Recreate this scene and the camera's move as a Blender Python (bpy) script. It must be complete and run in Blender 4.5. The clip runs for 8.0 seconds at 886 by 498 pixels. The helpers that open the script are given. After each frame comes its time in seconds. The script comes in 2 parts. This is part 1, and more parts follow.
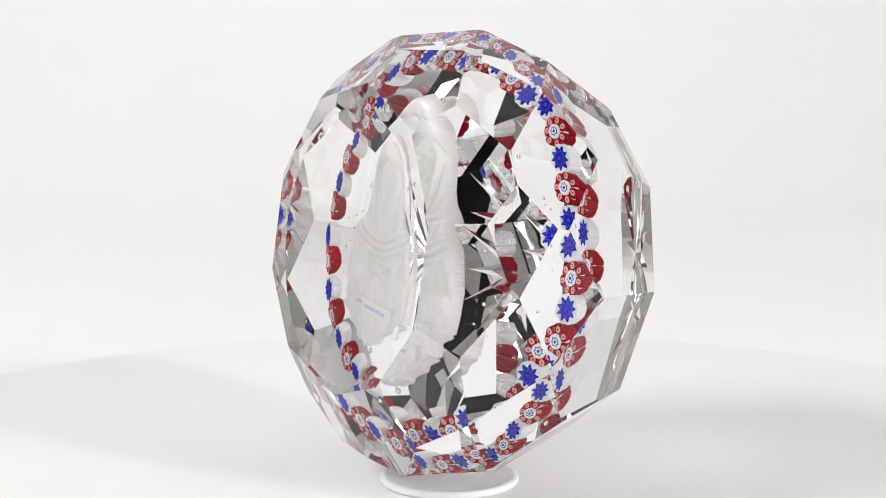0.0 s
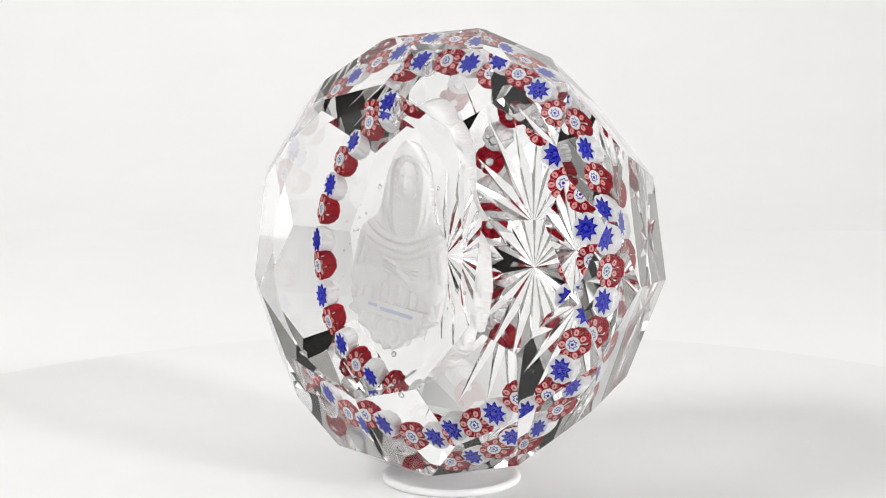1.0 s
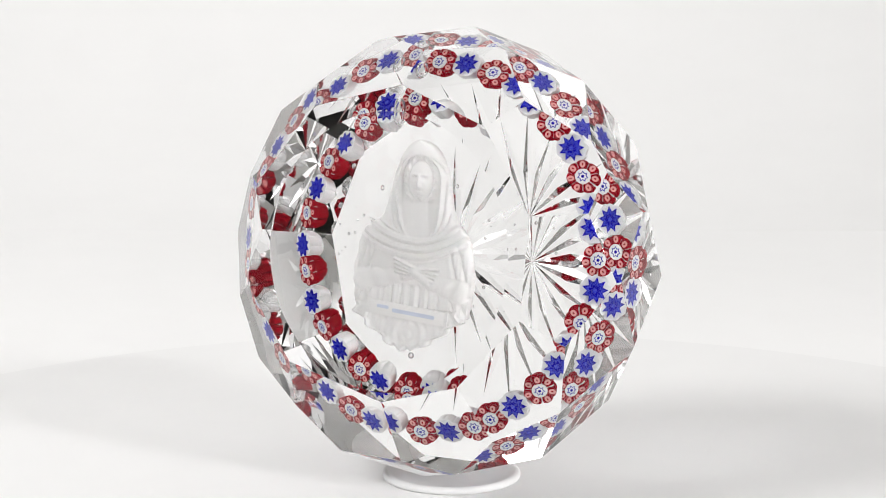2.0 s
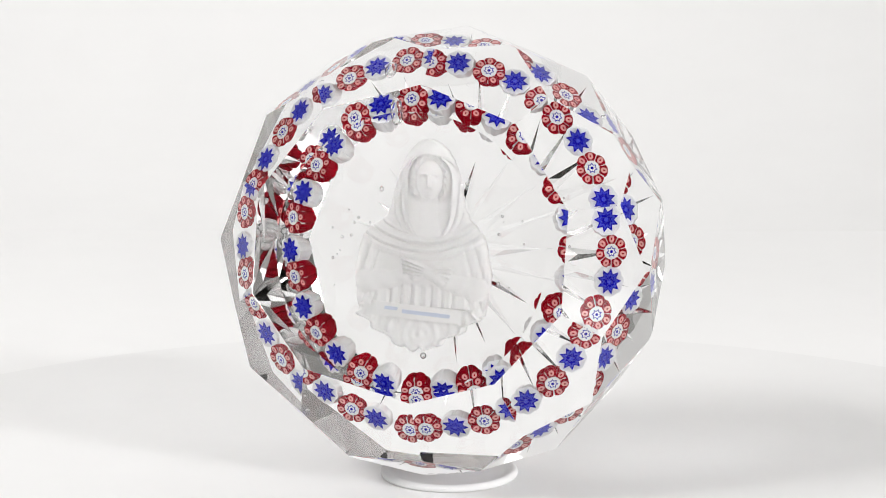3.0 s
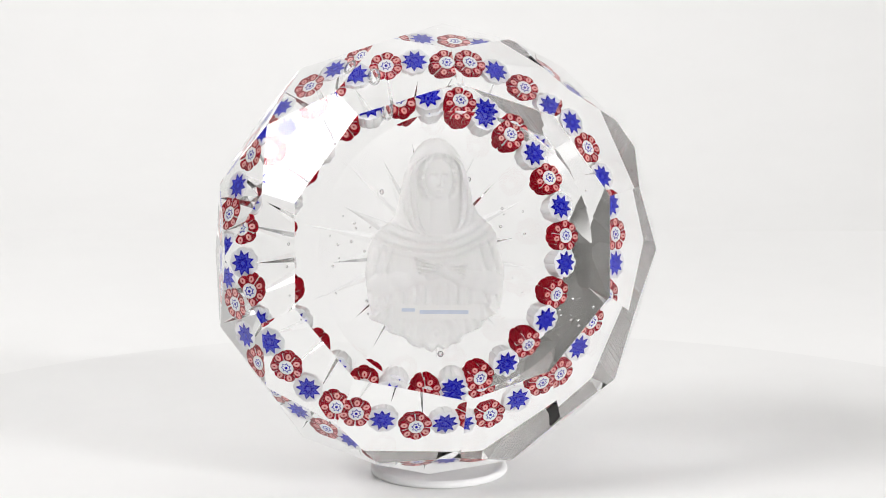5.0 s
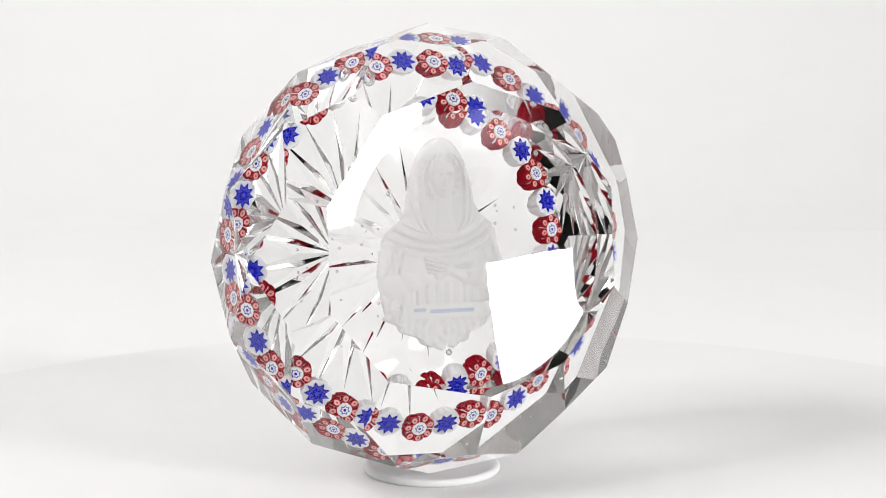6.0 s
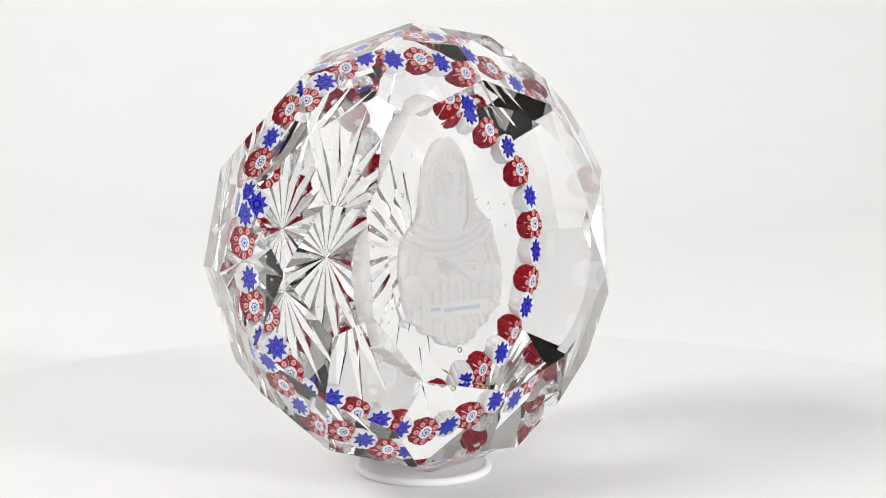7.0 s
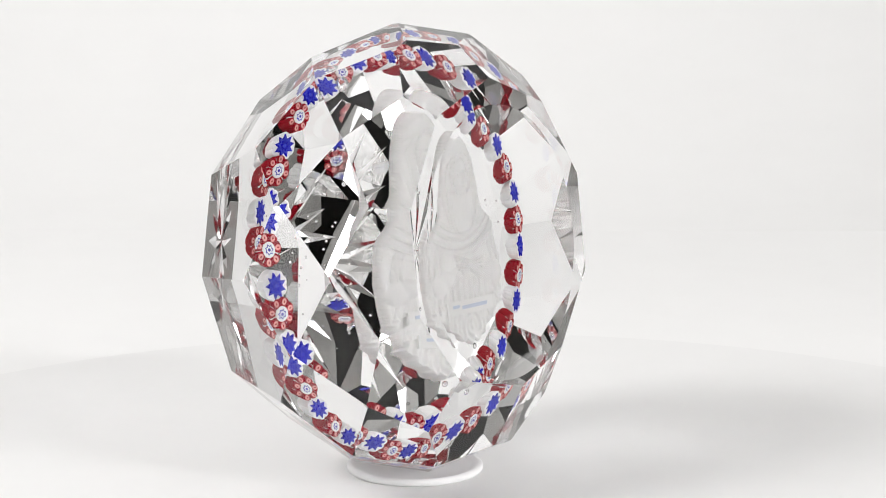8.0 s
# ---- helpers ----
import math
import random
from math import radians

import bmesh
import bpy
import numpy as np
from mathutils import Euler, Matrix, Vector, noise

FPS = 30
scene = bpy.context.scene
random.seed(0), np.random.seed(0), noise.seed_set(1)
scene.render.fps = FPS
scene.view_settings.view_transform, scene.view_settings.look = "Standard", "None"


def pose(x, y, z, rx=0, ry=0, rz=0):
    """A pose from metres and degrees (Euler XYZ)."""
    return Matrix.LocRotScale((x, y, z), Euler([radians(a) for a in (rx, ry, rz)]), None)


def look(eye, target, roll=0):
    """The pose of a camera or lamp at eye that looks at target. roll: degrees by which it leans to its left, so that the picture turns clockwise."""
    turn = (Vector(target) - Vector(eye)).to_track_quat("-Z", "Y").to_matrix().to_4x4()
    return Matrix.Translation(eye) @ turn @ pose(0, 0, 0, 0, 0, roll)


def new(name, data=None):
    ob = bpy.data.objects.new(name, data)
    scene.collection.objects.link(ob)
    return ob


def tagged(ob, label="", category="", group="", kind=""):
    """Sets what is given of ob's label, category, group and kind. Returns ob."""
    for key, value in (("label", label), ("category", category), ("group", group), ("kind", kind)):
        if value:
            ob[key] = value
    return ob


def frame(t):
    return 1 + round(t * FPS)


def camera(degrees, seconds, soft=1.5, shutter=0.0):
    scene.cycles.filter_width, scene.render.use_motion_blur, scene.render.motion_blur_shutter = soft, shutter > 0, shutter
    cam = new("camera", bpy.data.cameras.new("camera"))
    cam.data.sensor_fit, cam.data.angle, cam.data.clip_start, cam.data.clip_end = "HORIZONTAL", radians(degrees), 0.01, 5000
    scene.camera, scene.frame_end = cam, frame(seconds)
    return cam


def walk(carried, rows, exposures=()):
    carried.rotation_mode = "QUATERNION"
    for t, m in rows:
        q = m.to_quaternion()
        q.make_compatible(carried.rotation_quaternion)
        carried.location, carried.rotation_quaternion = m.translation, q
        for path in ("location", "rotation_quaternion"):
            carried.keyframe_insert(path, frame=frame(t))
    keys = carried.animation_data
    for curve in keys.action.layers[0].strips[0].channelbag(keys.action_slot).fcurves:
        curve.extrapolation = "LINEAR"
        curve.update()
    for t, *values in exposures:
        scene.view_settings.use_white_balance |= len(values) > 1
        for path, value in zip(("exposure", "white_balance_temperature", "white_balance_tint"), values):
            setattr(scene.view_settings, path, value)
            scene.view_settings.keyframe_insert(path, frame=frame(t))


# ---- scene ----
cam = camera(20.0, 8.0, soft=0.85)

# Object and turntable share one vertical axis at the origin; the camera stands still.
EYE, AIM = (0.0045, -0.4426, 0.1256), (0.0045, 0.0, 0.0424)
walk(cam, [(0.0, look(EYE, AIM)), (8.0, look(EYE, AIM))])
SPIN, FRONTAL = 14.8, 4.13          # degrees a second; the time at which the face meets the camera

# ---- light: two soft boxes in front, one overhead, in a plain studio ----
world = bpy.data.worlds.new("studio")
world.use_nodes = True
world.node_tree.nodes["Background"].inputs[0].default_value = (0.02, 0.02, 0.02, 1)
scene.world = world


def soft_box(name, eye, aim, wide, high, watts):
    lamp = bpy.data.lights.new(name, "AREA")
    lamp.shape, lamp.size, lamp.size_y, lamp.energy = "RECTANGLE", wide, high, watts
    lamp.color = (1.0, 0.99, 1.0)
    new(name, lamp).matrix_world = look(eye, aim)


soft_box("soft_box", (0.661, -0.555, 0.245), (0, 0, 0.045), 0.125, 0.29, 6.9)
soft_box("soft_box", (-0.72, -0.29, 0.67), (0, 0, 0.05), 0.38, 0.34, 7.2)
soft_box("overhead_light", (0, 0.44, 0.82), (0, 0.42, 0), 1.7, 0.8, 2.28)
scene.view_settings.exposure = 0.0


# ---- materials ----
def material(name):
    m = bpy.data.materials.new(name)
    m.use_nodes = True
    return m, m.node_tree.nodes, m.node_tree.links, m.node_tree.nodes["Principled BSDF"]


def plain(name, colour, rough=0.5, scale=400.0, vary=0.12, bump=0.0, **more):
    m, nodes, links, b = material(name)
    coord = nodes.new("ShaderNodeTexCoord")
    n1, n2 = nodes.new("ShaderNodeTexNoise"), nodes.new("ShaderNodeTexNoise")
    n1.inputs["Scale"].default_value, n2.inputs["Scale"].default_value = scale, scale * 0.12
    n1.inputs["Detail"].default_value = 6
    links.new(coord.outputs["Object"], n1.inputs["Vector"])
    links.new(coord.outputs["Object"], n2.inputs["Vector"])
    add = nodes.new("ShaderNodeMath")
    links.new(n1.outputs["Fac"], add.inputs[0])
    links.new(n2.outputs["Fac"], add.inputs[1])
    ramp = nodes.new("ShaderNodeMapRange")
    ramp.inputs[1].default_value, ramp.inputs[2].default_value = 0.6, 1.4
    ramp.inputs[3].default_value, ramp.inputs[4].default_value = 1 - vary, 1 + vary
    links.new(add.outputs[0], ramp.inputs[0])
    mix = nodes.new("ShaderNodeVectorMath")
    mix.operation = "SCALE"
    mix.inputs[0].default_value = colour
    links.new(ramp.outputs[0], mix.inputs["Scale"])
    links.new(mix.outputs[0], b.inputs["Base Color"])
    b.inputs["Roughness"].default_value = rough
    if bump:
        bp = nodes.new("ShaderNodeBump")
        bp.inputs["Strength"].default_value, bp.inputs["Distance"].default_value = bump, 0.0005
        links.new(n1.outputs["Fac"], bp.inputs["Height"])
        links.new(bp.outputs[0], b.inputs["Normal"])
    for key, value in more.items():
        b.inputs[key.replace("_", " ")].default_value = value
    return m


def crystal(name, rough, scale, bump):
    m, nodes, links, b = material(name)
    b.inputs["Base Color"].default_value = (1, 1, 1, 1)
    b.inputs["Roughness"].default_value = rough
    b.inputs["IOR"].default_value = 1.53
    b.inputs["Transmission Weight"].default_value = 1.0
    coord, n = nodes.new("ShaderNodeTexCoord"), nodes.new("ShaderNodeTexNoise")
    n.inputs["Scale"].default_value, n.inputs["Detail"].default_value = scale, 3
    links.new(coord.outputs["Object"], n.inputs["Vector"])
    bp = nodes.new("ShaderNodeBump")
    bp.inputs["Strength"].default_value, bp.inputs["Distance"].default_value = bump, 0.0003
    links.new(n.outputs["Fac"], bp.inputs["Height"])
    links.new(bp.outputs[0], b.inputs["Normal"])
    return m


CRYSTAL = crystal("lead_crystal", 0.0, 60, 0.04)
GROUND = crystal("wheel_cut_crystal", 0.045, 260, 0.05)

PAPER = plain("white_paper", (0.86, 0.86, 0.85), 0.75, 60, 0.01)
ENAMEL = plain("white_turntable_enamel", (0.80, 0.80, 0.79), 0.35, 90, 0.015)
PUTTY = plain("white_stand_plastic", (0.79, 0.79, 0.785), 0.75, 200, 0.02)
WALL = plain("white_studio_paint", (0.74, 0.735, 0.72), 0.8, 5, 0.05)
# grey of the unseen side walls, set to shade the crystal's side facets
DIM = plain("side_wall_shade_grey", (0.40, 0.395, 0.38), 0.8, 5, 0.1)
SULPHIDE = plain("white_sulphide", (0.97, 0.965, 0.95), 0.55, 900, 0.02, 0.15, Specular_IOR_Level=0.0)
RED = plain("ruby_glass", (0.33, 0.0015, 0.010), 0.25, 900, 0.25, Specular_IOR_Level=0.0)
PINK = plain("pink_glass", (0.86, 0.42, 0.40), 0.3, 900, 0.12, Specular_IOR_Level=0.0)
BLUE = plain("cobalt_glass", (0.006, 0.004, 0.40), 0.25, 900, 0.25, Specular_IOR_Level=0.0)
PALE_BLUE = plain("pale_blue_glass", (0.07, 0.09, 0.68), 0.3, 900, 0.15, Specular_IOR_Level=0.0)
MILK = plain("milk_glass", (0.95, 0.95, 0.95), 0.3, 900, 0.04, Specular_IOR_Level=0.0)
INK = plain("blue_grey_ink", (0.71, 0.76, 0.86), 0.6, 900, 0.1)


# ---- mesh helpers ----
def link(name, bm, mats, parent=None, smooth=False, label=""):
    me = bpy.data.meshes.new(name)
    bmesh.ops.recalc_face_normals(bm, faces=bm.faces)
    bm.to_mesh(me)
    bm.free()
    for m in (mats if isinstance(mats, (list, tuple)) else [mats]):
        me.materials.append(m)
    if smooth:
        me.polygons.foreach_set("use_smooth", [True] * len(me.polygons))
    ob = new(name, me)
    ob.parent = parent
    if label:
        ob["label"] = label
    return ob


def lathe(profile, steps=96, mat=0, bm=None):
    """A turned form about z from (radius, height) pairs."""
    bm = bm or bmesh.new()
    rings = []
    for r, z in profile:
        if r < 1e-7:
            rings.append([bm.verts.new((0, 0, z))] * steps)
        else:
            rings.append([bm.verts.new((r * math.cos(6.283185307 * i / steps), r * math.sin(6.283185307 * i / steps), z)) for i in range(steps)])
    for a, b in zip(rings, rings[1:]):
        for i in range(steps):
            j = (i + 1) % steps
            vs = []
            for v in (a[i], a[j], b[j], b[i]):
                if v not in vs:
                    vs.append(v)
            if len(vs) > 2:
                bm.faces.new(vs).material_index = mat
    return bm


def box(bm, x0, x1, y0, y1, z0, z1):
    m = Matrix.LocRotScale(((x0 + x1) / 2, (y0 + y1) / 2, (z0 + z1) / 2), None, (x1 - x0, y1 - y0, z1 - z0))
    bmesh.ops.create_cube(bm, size=1, matrix=m)
    return bm


# ---- the setting: paper sweep and plain studio ----
FLOOR = -0.0105


def build_setting():
    bm = bmesh.new()
    prof = [(-0.34, FLOOR), (0.0, FLOOR), (0.30, FLOOR)]
    prof += [(0.30 + 0.5 * math.sin(a), FLOOR + 0.5 * (1 - math.cos(a))) for a in np.linspace(0.02, math.pi / 2, 60)]
    prof += [(0.80, 1.25)]
    prof += [(0.81, 1.25)] + [(0.30 + 0.51 * math.sin(a), FLOOR + 0.5 - 0.51 * math.cos(a)) for a in np.linspace(math.pi / 2, 0.02, 24)] + [(-0.34, FLOOR - 0.01)]
    rows = [[bm.verts.new((x, y, z)) for y, z in prof] for x in (-0.62, 0.62)]
    for i in range(len(prof)):
        j = (i + 1) % len(prof)
        bm.faces.new((rows[0][i], rows[0][j], rows[1][j], rows[1][i])).smooth = 3 <= i <= 60
    bm.faces.new(rows[0]), bm.faces.new(rows[1][::-1])
    tagged(link("backdrop", bm, PAPER), "seamless white paper sweep curving up behind", "backdrop", kind="structure")
    # unseen walls added round the set: grey sides darken facets, white south and floor lift them
    for name, b, m in (("floor", (-1.0, 1.0, -1.6, 1.0, FLOOR - 0.10, FLOOR - 0.0105), WALL), ("ceiling", (-1.1, 1.1, -1.7, 1.1, 1.5, 1.6), WALL),
                       ("wall_south", (-1.1, 1.1, -1.7, -1.6, FLOOR - 0.1, 1.5), WALL), ("wall_north", (-1.1, 1.1, 1.0, 1.1, FLOOR - 0.1, 1.5), WALL),
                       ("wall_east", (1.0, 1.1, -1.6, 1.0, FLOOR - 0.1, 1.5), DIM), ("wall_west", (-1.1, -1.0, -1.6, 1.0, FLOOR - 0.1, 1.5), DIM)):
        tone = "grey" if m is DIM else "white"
        tagged(link(name, box(bmesh.new(), *b), m), tone + " unseen plain studio " + name.split("_")[0], name.split("_")[0], kind="structure")


def build_turntable():
    table = new("turntable")
    tagged(table, "round white display turntable with a smooth top", "turntable")
    link("disc", lathe([(0, 0), (0.141, 0), (0.1424, -0.0005), (0.143, -0.002), (0.143, -0.008), (0.1418, -0.0092), (0, -0.0092)], 200), ENAMEL, table, False)
    link("base", lathe([(0, -0.0092), (0.12, -0.0092), (0.12, FLOOR + 0.0002), (0, FLOOR + 0.0002)], 96), ENAMEL, table)
    return table


# ---- the paperweight; face space: x across, y up, z out of the face ----
CENTRE = (0.0034, 0.0416)          # across the axis, and height
LEAN_BACK, TURNED = 7.5, -1.7      # degrees: the face looks up a little; facets turned in the face
TABLE_N, BASE_N = 0.0162, -0.0281
CROWN, GIRDLE, PAVILION = (0.0391, 0.0058), (0.0407, -0.0040), (0.0305, -0.0281)   # corners of the facets: radius, depth
COS = math.cos(radians(18))
ROWS = (   # first azimuth, (radius, depth) at two places of the facet's middle line
    (0, CROWN, (0.0288, TABLE_N)),
    (18, (CROWN[0] * COS, CROWN[1]), GIRDLE),
    (0, CROWN, (GIRDLE[0] * COS, GIRDLE[1])),
    (18, GIRDLE, (PAVILION[0] * COS, PAVILION[1])),
)
# the ten crown facets were cut by hand: where each meets the table, and its turn in degrees
TABLE_EDGE = ((0.0276, 0), (0.0286, 0), (0.0287, 0), (0.0287, -1), (0.0286, 0), (0.0284, 0), (0.0270, 4), (0.0243, 6), (0.0244, 0), (0.0258, -4))


def build_glass(parent):
    rng = random.Random(11)
    bm = bmesh.new()
    box(bm, -0.06, 0.06, -0.06, 0.06, BASE_N, TABLE_N)

    def cut(co, no):
        g = bmesh.ops.bisect_plane(bm, geom=bm.verts[:] + bm.edges[:] + bm.faces[:], dist=1e-7, plane_co=co, plane_no=no, clear_outer=True)
        edges = [e for e in g["geom_cut"] if isinstance(e, bmesh.types.BMEdge)]
        if edges:
            bmesh.ops.contextual_create(bm, geom=edges)

    for first, (r1, n1), (r2, n2) in ROWS:
        for k in range(10):
            if (first, n2) == (0, TABLE_N):
                r2, turn = TABLE_EDGE[k]
            else:
                turn = rng.uniform(-0.8, 0.8)
            a = radians(first + TURNED + 36 * k + turn)
            slope = Vector((r2 - r1, n2 - n1)).normalized()
            out = Vector((-slope.y, slope.x))
            if out.x < 0:
                out = -out
            out.rotate(Matrix.Rotation(radians(rng.uniform(-0.3, 0.3)), 2))
            r = r1 + rng.uniform(-0.00015, 0.00015)
            if k < 3 and n2 != TABLE_N:                # the girdle stands out a little on one side
                r += 0.0008
            n = n1
            if first == 18 and k == 0 and n1 > 0:      # one girdle facet cut a little off its place
                r, n, a, out = (r1 + r2) / 2 + 0.0018, (n1 + n2) / 2, radians(11.1), Vector((0.908, 0.415)).normalized()
            cut(Vector((r * math.cos(a), r * math.sin(a), n)), Vector((out.x * math.cos(a), out.x * math.sin(a), out.y)))
    # polished arrises between the facets
    bmesh.ops.bevel(bm, geom=[e for e in bm.edges if e.calc_length() > 0.0009], offset=0.00009, segments=1, affect="EDGES", clamp_overlap=True)
    # shallow round dish ground into the table
    table = max((f for f in bm.faces if f.calc_area() > 1e-4), key=lambda f: f.calc_center_median().z)
    outer = [e for e in table.edges]
    table_z = table.verts[0].co.z
    bmesh.ops.delete(bm, geom=[table], context="FACES_ONLY")
    seg, steps = 120, 14
    sink = lambda r: (DISH_R ** 2 - r * r) / (2 * DISH_CURVE)
    turns = [[bm.verts.new((r * math.cos(6.283185307 * i / seg), DISH_LOW + r * math.sin(6.283185307 * i / seg), table_z - sink(r))) for i in range(seg)]
             for r in (DISH_R * (1 - k / steps) for k in range(steps))]
    centre = bm.verts.new((0, DISH_LOW, table_z - sink(0)))
    for a, b in zip(turns, turns[1:]):
        for i in range(seg):
            bm.faces.new((a[i], a[(i + 1) % seg], b[(i + 1) % seg], b[i])).smooth = True
    for i in range(seg):
        bm.faces.new((turns[-1][i], turns[-1][(i + 1) % seg], centre)).smooth = True
    lip = [bm.edges.get((turns[0][i], turns[0][(i + 1) % seg])) for i in range(seg)]
    for e in lip:
        e.smooth = False
    bmesh.ops.triangle_fill(bm, edges=[e for e in outer if e.is_valid] + lip, use_beauty=True)
    # star of mitre cuts in the flat base
    base = min((f for f in bm.faces if f.calc_area() > 1e-4), key=lambda f: f.calc_center_median().z)
    base_z = base.verts[0].co.z
    rim = [v for v in base.verts]
    bm.faces.remove(base)
    rays, loop = STAR_RAYS, []
    step = 2 * math.pi / rays

    def at(r, a, up=0.0):
        return bm.verts.new((r * math.cos(a), r * math.sin(a), base_z + up))

    hub = at(0, 0, STAR_HUB)
    ridge = [at(STAR_JOINT * rng.uniform(0.97, 1.03), (k + 0.5) * step + STAR_TURN) for k in range(rays)]
    for k in range(rays):
        r, a = STAR_TIP[k % 2] * rng.uniform(0.97, 1.03), k * step + STAR_TURN + rng.uniform(-0.02, 0.02)
        mid, tip = at(1.3 * STAR_JOINT, a, STAR_DEEP[k % 2] * rng.uniform(0.9, 1.1)), at(r, a)
        for side in (ridge[k - 1], ridge[k]):
            for f in (bm.faces.new((hub, mid, side)), bm.faces.new((mid, tip, side))):
                f.material_index = 1
        loop += [tip, ridge[k]]
    loop_edges = [bm.edges.get((loop[i], loop[(i + 1) % len(loop)])) for i in range(len(loop))]
    rim_edges = [e for v in rim for e in v.link_edges if e.is_boundary and all(w in rim for w in e.verts)]
    bmesh.ops.triangle_fill(bm, edges=list(set(e for e in loop_edges + rim_edges if e)), use_beauty=True)
    return link("glass_body", bm, [CRYSTAL, GROUND], parent, False, "clear faceted lead crystal with a star-cut base")


DISH_R, DISH_CURVE, DISH_LOW = 0.0244, 0.170, 0.0010
STAR_RAYS, STAR_HUB, STAR_DEEP, STAR_JOINT, STAR_TIP, STAR_TURN = 20, 0.0005, (0.0007, 0.0006), 0.0084, (0.0190, 0.0218), 0.09


def prism(bm, pts, z0, z1, mat):
    lo = [bm.verts.new((x, y, z0)) for x, y in pts]
    hi = [bm.verts.new((x, y, z1)) for x, y in pts]
    bm.faces.new(hi).material_index = mat
    bm.faces.new(lo[::-1]).material_index = mat
    for i in range(len(pts)):
        j = (i + 1) % len(pts)
        bm.faces.new((lo[i], lo[j], hi[j], hi[i])).material_index = mat


def star(points, outer, inner, turn=0.0):
    return [((outer if i % 2 == 0 else inner) * math.cos(turn + math.pi * i / points), (outer if i % 2 == 0 else inner) * math.sin(turn + math.pi * i / points)) for i in range(2 * points)]


def ring(n, r, cx=0.0, cy=0.0, sy=1.0):
    return [(cx + r * math.cos(6.283185307 * i / n), cy + sy * r * math.sin(6.283185307 * i / n)) for i in range(n)]


def mesh_of(bm, mats, name):
    me = bpy.data.meshes.new(name)
    bmesh.ops.recalc_face_normals(bm, faces=bm.faces)
    bm.to_mesh(me)
    bm.free()
    for m in mats:
        me.materials.append(m)
    return me


CANE_LONG = 0.0043
MM = 0.001


def stem(bm, pts, z0, z1, pull, mat):
    """A drawn rod with its end pinched towards the cane's heart, pull metres back along x."""
    rings = []
    for depth, small, back in ((0.0, 1.0, 0.0), (0.5, 1.0, 0.05), (0.8, 0.85, 0.45), (1.0, 0.5, 1.0)):
        z = z1 + depth * (z0 - z1)
        cx = sum(p[0] for p in pts) / len(pts)
        rings.append([bm.verts.new((cx + (x - cx) * small - pull * back, y * small, z)) for x, y in pts])
    bm.faces.new(rings[0]).material_index = mat
    bm.faces.new(rings[-1][::-1]).material_index = mat
    for a, b in zip(rings, rings[1:]):
        for i in range(len(pts)):
            j = (i + 1) % len(pts)
            bm.faces.new((a[i], b[i], b[j], a[j])).material_index = mat


def wedge(r_in, r_out, half, steps=5):
    """A petal: a rounded wedge about x, in millimetres from the cane's heart, drawn about its own middle."""
    mid = (r_in + r_out) / 2
    pts = [(r_in - mid, -half * 0.42), (r_in - mid + 0.25, -half * 0.62)]
    for k in range(steps + 1):
        a = -1.25 + 2.5 * k / steps
        pts.append((r_out - mid - 0.75 + 0.75 * math.cos(a), half * math.sin(a) / math.sin(1.25)))
    pts += [(r_in - mid + 0.25, half * 0.62), (r_in - mid, half * 0.42)]
    return [(x * MM, y * MM) for x, y in pts]


def cane_meshes():
    red_core = bmesh.new()
    stem(red_core, ring(16, 1.42 * MM), -CANE_LONG, 0, 0, 0)
    prism(red_core, ring(21, 2.55 * MM), -0.0014, -0.00060, 0)
    prism(red_core, star(7, 1.02 * MM, 0.68 * MM), -0.0008, 0.00003, 1)
    prism(red_core, star(7, 0.78 * MM, 0.50 * MM), -0.0008, 0.00006, 0)
    prism(red_core, ring(8, 0.30 * MM), -0.0008, 0.00009, 1)
    red_petal = bmesh.new()
    stem(red_petal, wedge(1.25, 3.0, 1.06), -CANE_LONG, -0.0001, 0.0009, 0)
    prism(red_petal, [(1.25 * x + 0.12 * MM, y) for x, y in ring(12, 0.52 * MM)], -0.0008, -0.00004, 1)
    prism(red_petal, [(1.5 * x + 0.12 * MM, y) for x, y in ring(8, 0.15 * MM)], -0.0008, 0.0, 0)
    blue_core = bmesh.new()
    stem(blue_core, ring(16, 1.35 * MM), -CANE_LONG, -0.00003, 0, 0)
    prism(blue_core, star(9, 2.35 * MM, 1.42 * MM), -0.0012, 0.0, 1)
    prism(blue_core, star(9, 1.80 * MM, 1.14 * MM), -0.0012, 0.00003, 2)
    prism(blue_core, star(9, 1.40 * MM, 0.84 * MM), -0.0012, 0.00006, 1)
    prism(blue_core, ring(9, 0.42 * MM), -0.0012, 0.00009, 2)
    white_petal = bmesh.new()
    stem(white_petal, wedge(1.3, 2.85, 0.92), -CANE_LONG, -0.0002, 0.0008, 0)
    return (mesh_of(red_core, [MILK, BLUE], "core"), mesh_of(red_petal, [RED, PINK], "petal"),
            mesh_of(blue_core, [MILK, BLUE, PALE_BLUE], "core"), mesh_of(white_petal, [MILK], "petal"))


RING_R, RING_N, LEAN = 0.0273, -0.0098, 31.0
RING_X, RING_Y = -0.0018, 0.0009      # the ring sits a little off the middle of the glass


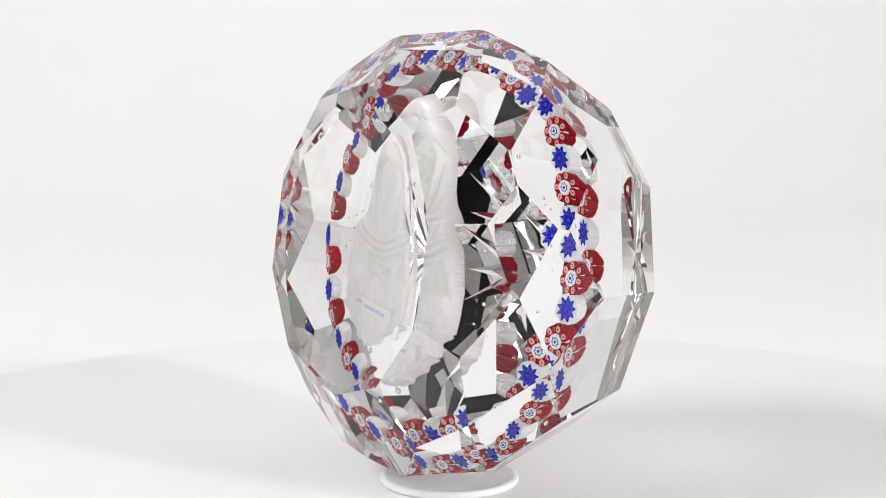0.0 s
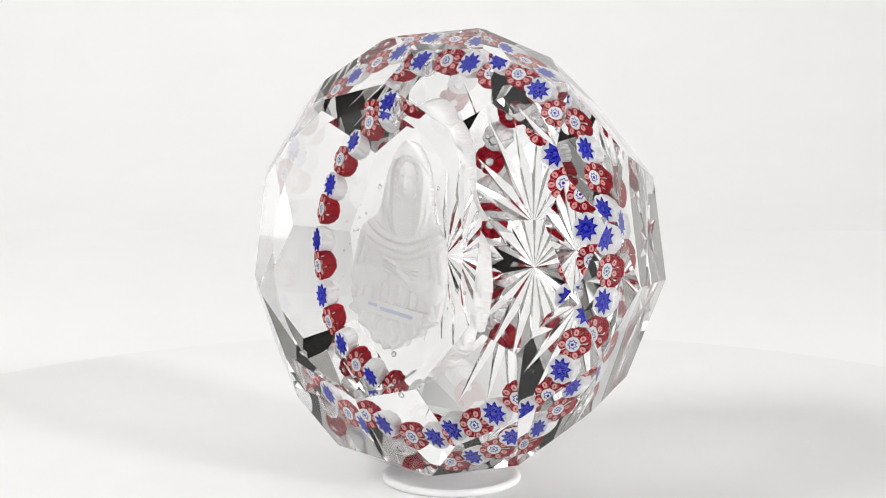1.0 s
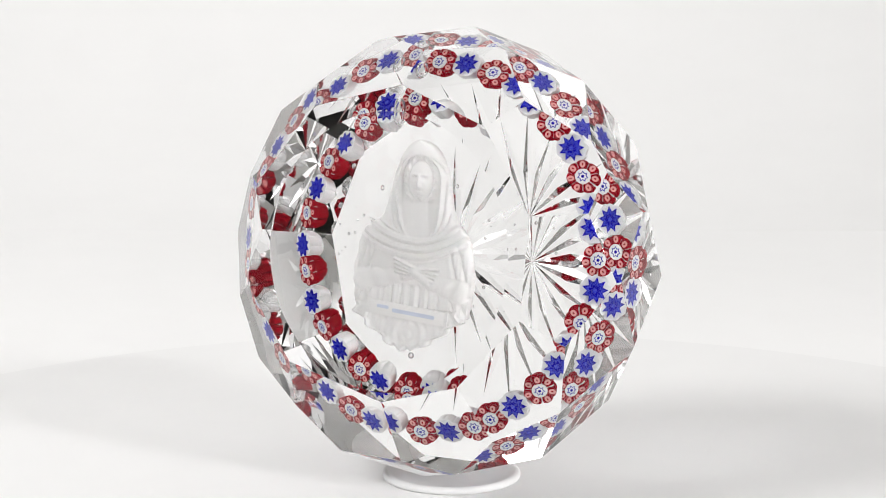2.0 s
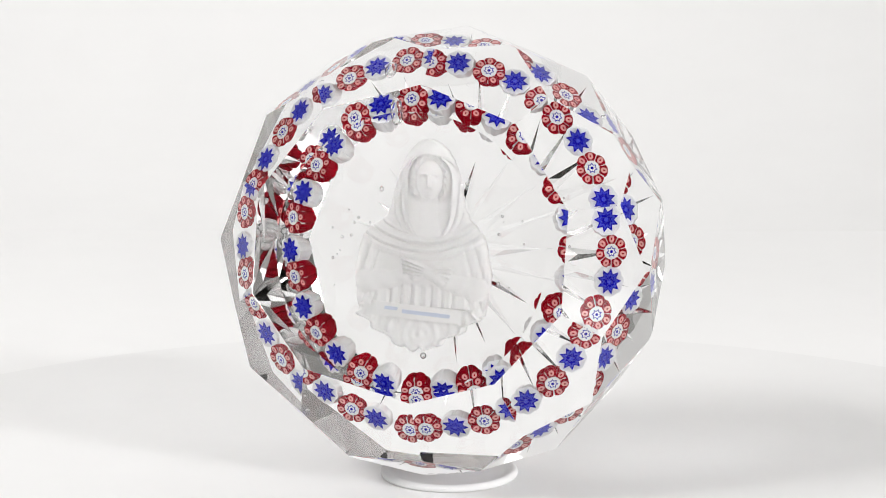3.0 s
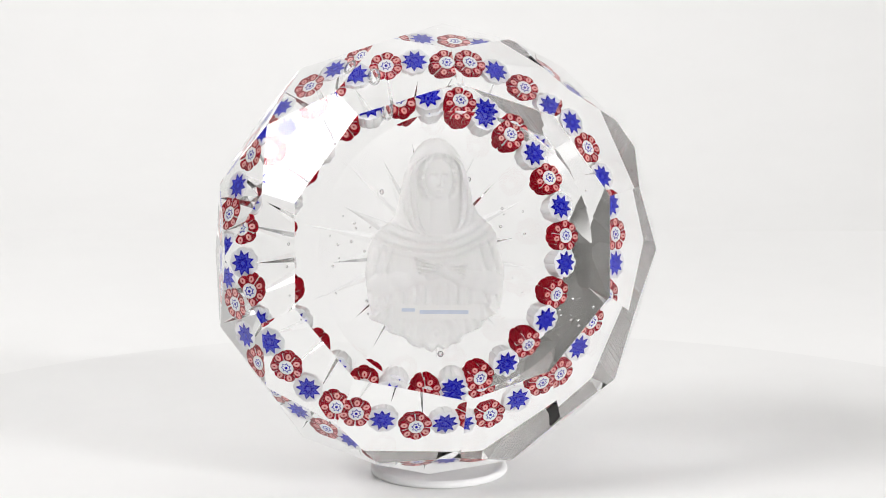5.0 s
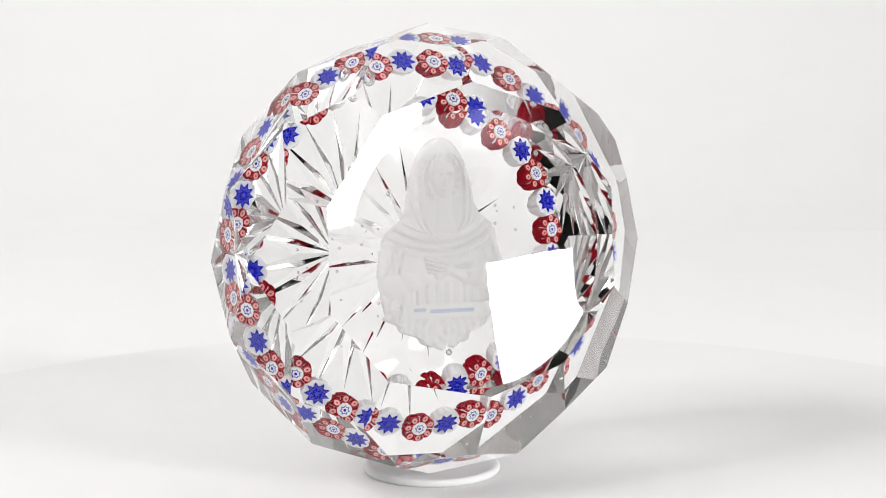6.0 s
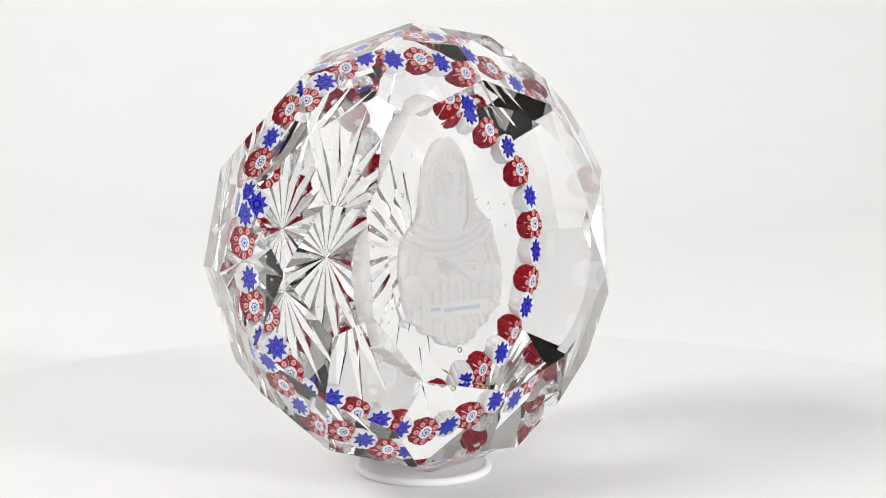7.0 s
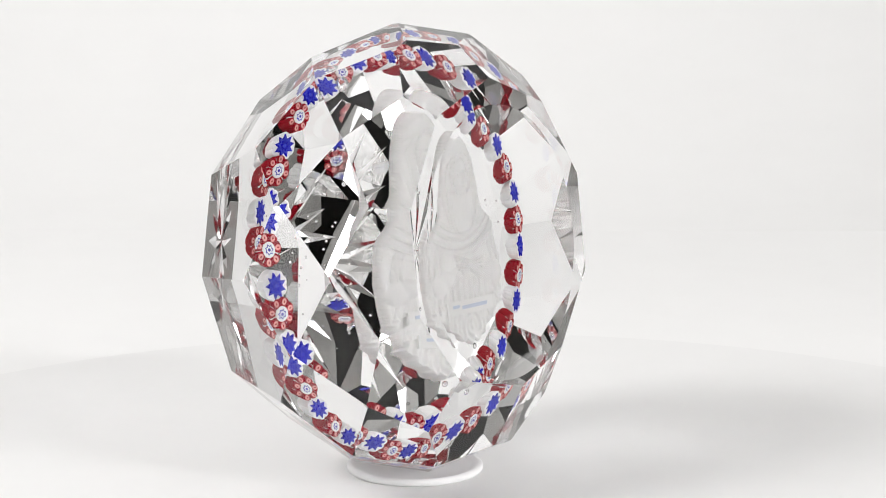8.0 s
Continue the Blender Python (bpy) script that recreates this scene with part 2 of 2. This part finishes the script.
def build_canes(parent):
    rng = random.Random(4)
    meshes = cane_meshes()
    for i in range(30):
        red = i % 2 == 0
        a = radians(99 + 12 * i + rng.uniform(-1, 1))
        tint = "ruby" if red else "blue"
        cane = new("millefiori_cane", meshes[0 if red else 2])
        cane["label"] = "ruby and pink petalled cane with a blue star heart" if red else "cobalt blue star cane in white petals"
        cane.parent = parent
        r = RING_R + rng.uniform(-0.0003, 0.0003)
        cane.matrix_local = (Matrix.Translation((RING_X + r * math.cos(a), RING_Y + r * math.sin(a), RING_N + rng.uniform(-0.0006, 0.0006))) @ Matrix.Rotation(a, 4, "Z")
                             @ Matrix.Rotation(radians(rng.uniform(-7, 7)), 4, "X")
                             @ Matrix.Rotation(radians(LEAN + rng.uniform(-8, 8)), 4, "Y") @ Matrix.Rotation(rng.uniform(0, 6), 4, "Z"))
        count = 7 if red else 9
        for k in range(count):
            b = 2 * math.pi * k / count + rng.uniform(-0.05, 0.05)
            d = (2.125 if red else 2.075) * MM
            petal = new("petal", meshes[1 if red else 3])
            petal.parent = cane
            petal.matrix_local = Matrix.Translation((d * math.cos(b), d * math.sin(b), rng.uniform(-0.0003, 0))) @ Matrix.Rotation(b, 4, "Z")


def build_bust(parent):
    """A veiled half-length bust in low relief on a flat back, over a scalloped plaque: one sheet."""
    nx, ny, w, h = 176, 246, 0.0264, 0.0372
    X, Y = np.meshgrid(np.linspace(-w / 2, w / 2, nx), np.linspace(-h / 2, h / 2, ny))
    x, y = X / MM, Y / MM

    def smooth(v, a, b):
        s = np.clip((v - a) / (b - a), 0, 1)
        return s * s * (3 - 2 * s)

    def groove(v):
        return 2 * np.sqrt(np.abs(np.sin(v / 2))) - 1.3

    def ridge(v, at, wide):
        return np.exp(-((v - at) / wide) ** 2)

    # half-widths of the figure, left and right, by height
    ys = [-11.5, -9, -4.3, -0.2, 1.6, 2.9, 4.0, 5.1, 7, 9, 11, 13.2, 15.2, 16.8, 17.8, 18.4]
    left = np.interp(y, ys, [11.2, 11.8, 12.2, 11.5, 10.8, 9.8, 8.0, 6.7, 6.1, 5.7, 5.2, 4.5, 3.6, 2.5, 1.4, 0.0])
    right = np.interp(y, ys, [11.2, 11.8, 12.2, 11.3, 10.9, 10.2, 9.0, 7.9, 7.0, 6.7, 6.3, 5.7, 4.8, 3.7, 2.5, 1.0])
    mid, half = (right - left) / 2, (right + left) / 2
    u = (x - mid) / np.maximum(half, 0.01)
    inside = (np.abs(u) < 1) & (y > -11.5) & (y < 18.3)
    dome = np.sqrt(np.maximum(0, 1 - u * u))
    z = np.where(inside, 0.6 + (1.7 + 0.7 * smooth(y, 2, 8)) * dome ** 0.7, -1)
    # the veil's opening, from the crown of the head down to the throat
    fx, fy = 0.9, 11.3
    wide = np.where(y > fy, 3.9 * np.sqrt(np.clip(1 - ((y - fy) / 4.3) ** 2, 0.0001, 1)), 3.9 * np.sqrt(np.clip(1 - ((fy - y) / 10.4) ** 4, 0.0001, 1)))
    e = np.abs(x - fx) / wide
    opening = inside & (e < 1) & (y > 0.9) & (y < 15.6)
    veil = inside & ~opening & (y > 0.0)
    z = z + np.where(veil, 0.36 * ridge(e, 1.08, 0.10) * (wide > 1) - 0.40 * ridge(e, 1.26, 0.06) + 0.16 * ridge(e, 1.42, 0.09) - 0.30 * ridge(e, 1.58, 0.05), 0) * smooth(y, 1.0, 5.0)
    z = np.where(opening, 1.45 + 0.5 * dome, z)
    # throat, hair and face within it
    neck = 1 - ((x - fx) / (2.0 + 0.10 * np.clip(6 - y, 0, 5) ** 1.6)) ** 2
    z = np.where(opening & (neck > 0) & (y < 9), np.maximum(z, 1.5 + 0.7 * np.sqrt(np.maximum(neck, 0))), z)
    d = np.hypot((x - fx) / 2.45, (y - fy) / 3.5)
    ang = np.arctan2(y - fy, x - fx)
    hair = ridge(d, 1.22, 0.20) * smooth(y, 7.4, 9.0)
    z = np.where(opening, z + hair * (0.85 + 0.26 * np.sin(15 * ang + 5 * d) * np.cos(14 * d)), z)
    face = 1 - d * d
    z = np.where(face > 0, np.maximum(z, 1.7 + 1.5 * np.sqrt(np.maximum(face, 0))), z)
    sx = np.abs(x - fx)
    brow = ridge(sx, 0.95, 0.7) * ridge(y, 12.25, 0.20)
    socket = ridge(sx, 0.92, 0.5) * ridge(y, 11.7, 0.36)
    lid = ridge(sx, 0.92, 0.38) * ridge(y, 11.65, 0.16)
    nose = np.exp(-((x - fx) / (0.24 + 0.10 * np.clip(11.6 - y, 0, 2))) ** 2) * smooth(y, 9.9, 10.2) * (1 - smooth(y, 11.6, 12.5))
    lips = ridge(x, fx, 0.6) * (ridge(y, 9.35, 0.13) + ridge(y, 9.03, 0.14))
    chin = ridge(x, fx, 0.7) * ridge(y, 8.3, 0.4)
    z = z + np.where(face > 0.02, 0.22 * brow - 0.55 * socket + 0.26 * lid + 0.80 * nose + 0.34 * lips + 0.28 * chin, 0)
    # the veil gathered below the throat and drawn over both shoulders in long hollows
    sag = np.hypot(0.62 * (x - 1.4), y - 7.8) + 0.10 * (x - 1.4) * smooth(x, 0, 6)
    gather = smooth(sag, 5.9, 6.5) * (1 - smooth(sag, 9.3, 11.0)) * (1 - smooth(y, 3.5, 5.5)) * inside
    z = z + gather * (0.30 + 0.42 * groove((sag - 6.2) * 4.6 + 0.25 * x) + 0.10 * groove((sag - 6.7) * 9.1 + 0.6 * x))
    # mantle falling over the upper arms
    fall = smooth(np.abs(x), 6.6, 8.6) * (1 - smooth(y, -0.5, 1.5)) * smooth(y, -11.4, -10.0) * inside
    z = z + fall * (0.34 * groove(3.4 * np.abs(x) + 1.1 * y) + 0.10 * groove(6.3 * np.abs(x) - 0.6 * y))
    # gown pleats below the belt
    pleat = (1 - smooth(np.abs(x), 6.0, 7.2)) * (1 - smooth(y, -7.2, -6.2)) * inside
    z = z + pleat * (-0.25 + 0.26 * groove(3.4 * x + 0.3 * np.sin(y)) + 0.06 * np.cos(6.1 * x))

    def limb(x0, y0, x1, y1, r0, r1, top, crease=0.0):
        nonlocal z
        t = np.clip(((x - x0) * (x1 - x0) + (y - y0) * (y1 - y0)) / ((x1 - x0) ** 2 + (y1 - y0) ** 2), 0, 1)
        q = 1 - (np.hypot(x - x0 - t * (x1 - x0), y - y0 - t * (y1 - y0)) / (r0 + t * (r1 - r0))) ** 2
        z = np.where(q > 0, np.maximum(z, top - 0.7 + 1.1 * np.sqrt(np.maximum(q, 0)) + crease * np.cos(15 * t + 0.8 * (y - y0))), z)

    # crossed sleeves, then the crossed palms and their fingers
    limb(-9.6, -6.4, -1.0, -5.0, 2.2, 1.4, 2.2, 0.12)
    limb(9.6, -6.8, 3.4, -5.6, 2.2, 1.4, 2.3, 0.12)
    limb(-1.2, -5.0, 2.4, -4.0, 1.0, 0.8, 2.7)
    limb(3.6, -5.6, 0.4, -4.0, 1.0, 0.8, 2.9)
    for k in range(4):
        limb(0.6 - 0.1 * k, -3.6 - 0.42 * k, -3.4 + 0.15 * k, -2.2 - 0.75 * k, 0.36, 0.22, 2.95)
        limb(2.3, -3.7 - 0.42 * k, 5.4 - 0.2 * k, -3.5 - 0.75 * k, 0.36, 0.22, 2.75)
    # scalloped plaque with scrolls
    px = x + 0.5
    edge = 10.7 - 1.05 * np.maximum(0, -12.0 - y) ** 1.2 + 0.55 * np.cos(2.6 * y)
    low = -17.9 + 0.034 * px * px + 0.38 * np.cos(2.4 * x)
    plaque = (y < -10.4) & (np.abs(px) < edge) & (y > low)
    rim_d = np.minimum(edge - np.abs(px), y - low)
    z = np.where(plaque, 1.7 + 0.35 * np.exp(-((rim_d - 0.6) / 0.35) ** 2) + 0.16 * np.cos(2.2 * np.hypot(np.abs(x) - 5.5, y + 14.2)) + 0.10 * np.cos(4.4 * np.hypot(x, y + 15.0)), z)
    bm = bmesh.new()
    top, low_v = {}, {}
    for j in range(ny):
        for i in range(nx):
            if z[j, i] > 0:
                top[i, j] = bm.verts.new((X[j, i], Y[j, i], z[j, i] * MM))
    for (i, j) in list(top):
        q = [(i, j), (i + 1, j), (i + 1, j + 1), (i, j + 1)]
        if all(k in top for k in q):
            bm.faces.new([top[k] for k in q])
    for v in [v for v in bm.verts if not v.link_faces]:
        bm.verts.remove(v)
    rim = [e for e in bm.edges if e.is_boundary]
    back = bmesh.ops.extrude_edge_only(bm, edges=rim)
    wall = [v for v in back["geom"] if isinstance(v, bmesh.types.BMVert)]
    for v in wall:
        v.co.z = -0.0006
    bmesh.ops.holes_fill(bm, edges=[e for e in bm.edges if e.is_boundary], sides=0)
    bust = link("bust", bm, SULPHIDE, parent, True, "matte white veiled bust in low relief")
    bust.matrix_local = Matrix.Translation(BUST_AT) @ Matrix.Diagonal((BUST_SIZE, BUST_SIZE, 1.3, 1.0))
    return bust


BUST_AT, BUST_SIZE = (-0.0012, 0.0016, -0.0042), 1.08


def build_banner(parent):
    bm = bmesh.new()
    n, w = 24, 0.0178
    rows = []
    for k in range(n + 1):
        t = k / n - 0.5
        z = 0.00008 * math.cos(6.283 * t) + (0.0003 if abs(t) > 0.47 else 0)
        rows.append([bm.verts.new((t * w, yy, z + zz)) for yy, zz in ((-0.0013, 0), (0.0013, 0), (0.0013, -0.0006), (-0.0013, -0.0006))])
    for a, b in zip(rows, rows[1:]):
        for k in range(4):
            bm.faces.new((a[k], a[(k + 1) % 4], b[(k + 1) % 4], b[k]))
    bm.faces.new(rows[0][::-1]), bm.faces.new(rows[-1])
    banner = link("banner", bm, SULPHIDE, parent, False, "small white name scroll with faded blue writing")
    banner.matrix_local = Matrix.Translation((BUST_AT[0] - 0.0002, BUST_AT[1] - 0.0113 * BUST_SIZE, BUST_AT[2] + 0.0030)) @ Matrix.Rotation(radians(-3), 4, "Z")
    for x0, x1, y0, y1 in ((-0.0066, -0.0041, 0.0000, 0.0006), (-0.0032, 0.0060, -0.0004, 0.0003)):
        bm = box(bmesh.new(), x0, x1, y0, y1, 0.0000, 0.00012)
        link("inscription_bar", bm, INK, banner, False, "faded blue-grey line of writing")


def build_bubbles(parent):
    for x, y, z, r, stretch in ((-0.0083, 0.0258, -0.0085, 0.0012, 1.6), (-0.0006, -0.0187, -0.0038, 0.0006, 1.0), (0.0062, 0.0135, -0.0060, 0.0004, 1.0),
                                (0.0124, 0.0044, -0.0080, 0.0003, 1.0), (-0.0105, 0.0118, -0.0065, 0.0004, 1.3),
                                (0.0125, -0.0048, -0.0090, 0.00035, 1.0)):
        bm = bmesh.new()
        bmesh.ops.create_icosphere(bm, subdivisions=3, radius=r)
        bmesh.ops.scale(bm, vec=(1, stretch, 1), verts=bm.verts)
        bubble = link("air_bubble", bm, CRYSTAL, parent, True)
        bubble.data.flip_normals()
        bubble.location = (x, y, z)
    rng = random.Random(8)
    for k in range(22):
        bm = bmesh.new()
        bmesh.ops.create_icosphere(bm, subdivisions=2, radius=rng.uniform(0.00012, 0.00032))
        seed = link("air_bubble", bm, CRYSTAL, parent, True)
        seed.data.flip_normals()
        a, r = rng.choice((0.3, 0.55, 2.6, 2.9, 3.3, 3.7, 5.9)) + rng.uniform(-0.25, 0.25), rng.uniform(0.0125, 0.0205)
        seed.location = (BUST_AT[0] + r * math.cos(a), r * math.sin(a), rng.uniform(-0.0105, -0.0060))


def build_paperweight():
    weight = new("paperweight")
    tagged(weight, "faceted clear crystal paperweight with a millefiori ring and white bust", "paperweight")
    build_glass(weight)
    build_canes(weight)
    build_bust(weight)
    build_banner(weight)
    build_bubbles(weight)
    return weight


def upright():
    return Matrix.Translation((CENTRE[0], 0, CENTRE[1])) @ Matrix.Rotation(radians(90 - LEAN_BACK), 4, "X")


def build_stand(place, h):
    bm = lathe([(0, 0.0), (0.0122, 0.0), (0.0125, 0.0002), (0.0126, 0.0006), (0.0125, h + 0.0002), (0.0121, h + 0.0005), (0.0115, h + 0.0005), (0.0107, h + 0.0002),
                (0.0100, h), (0, h)], 96)
    stand = link("display_stand", bm, PUTTY, None, True)
    return tagged(stand, "small round white cupped plastic stand under the paperweight", "stand")


build_setting()
TURNTABLE = build_turntable()
PAPERWEIGHT = build_paperweight()
low = [upright() @ v.co for v in bpy.data.objects["glass_body"].data.vertices]
bottom = min(p.z for p in low)
touch = [p for p in low if p.z < bottom + 0.002]
STAND_AT = (sum(p.x for p in touch) / len(touch) + 0.003, sum(p.y for p in touch) / len(touch) + 0.005)
STAND = build_stand(STAND_AT, max(0.0006, bottom))


def motions():
    times = [0.5 * k for k in range(17)]

    def spin(t):
        return Matrix.Rotation(radians(SPIN * (t - FRONTAL)), 4, "Z")

    walk(TURNTABLE, [(t, Matrix.Translation((0.0087, -0.020, 0)) @ spin(t)) for t in times])
    walk(PAPERWEIGHT, [(t, spin(t) @ upright()) for t in times])
    walk(STAND, [(t, spin(t) @ Matrix.Translation((STAND_AT[0], STAND_AT[1], 0))) for t in times])


motions()
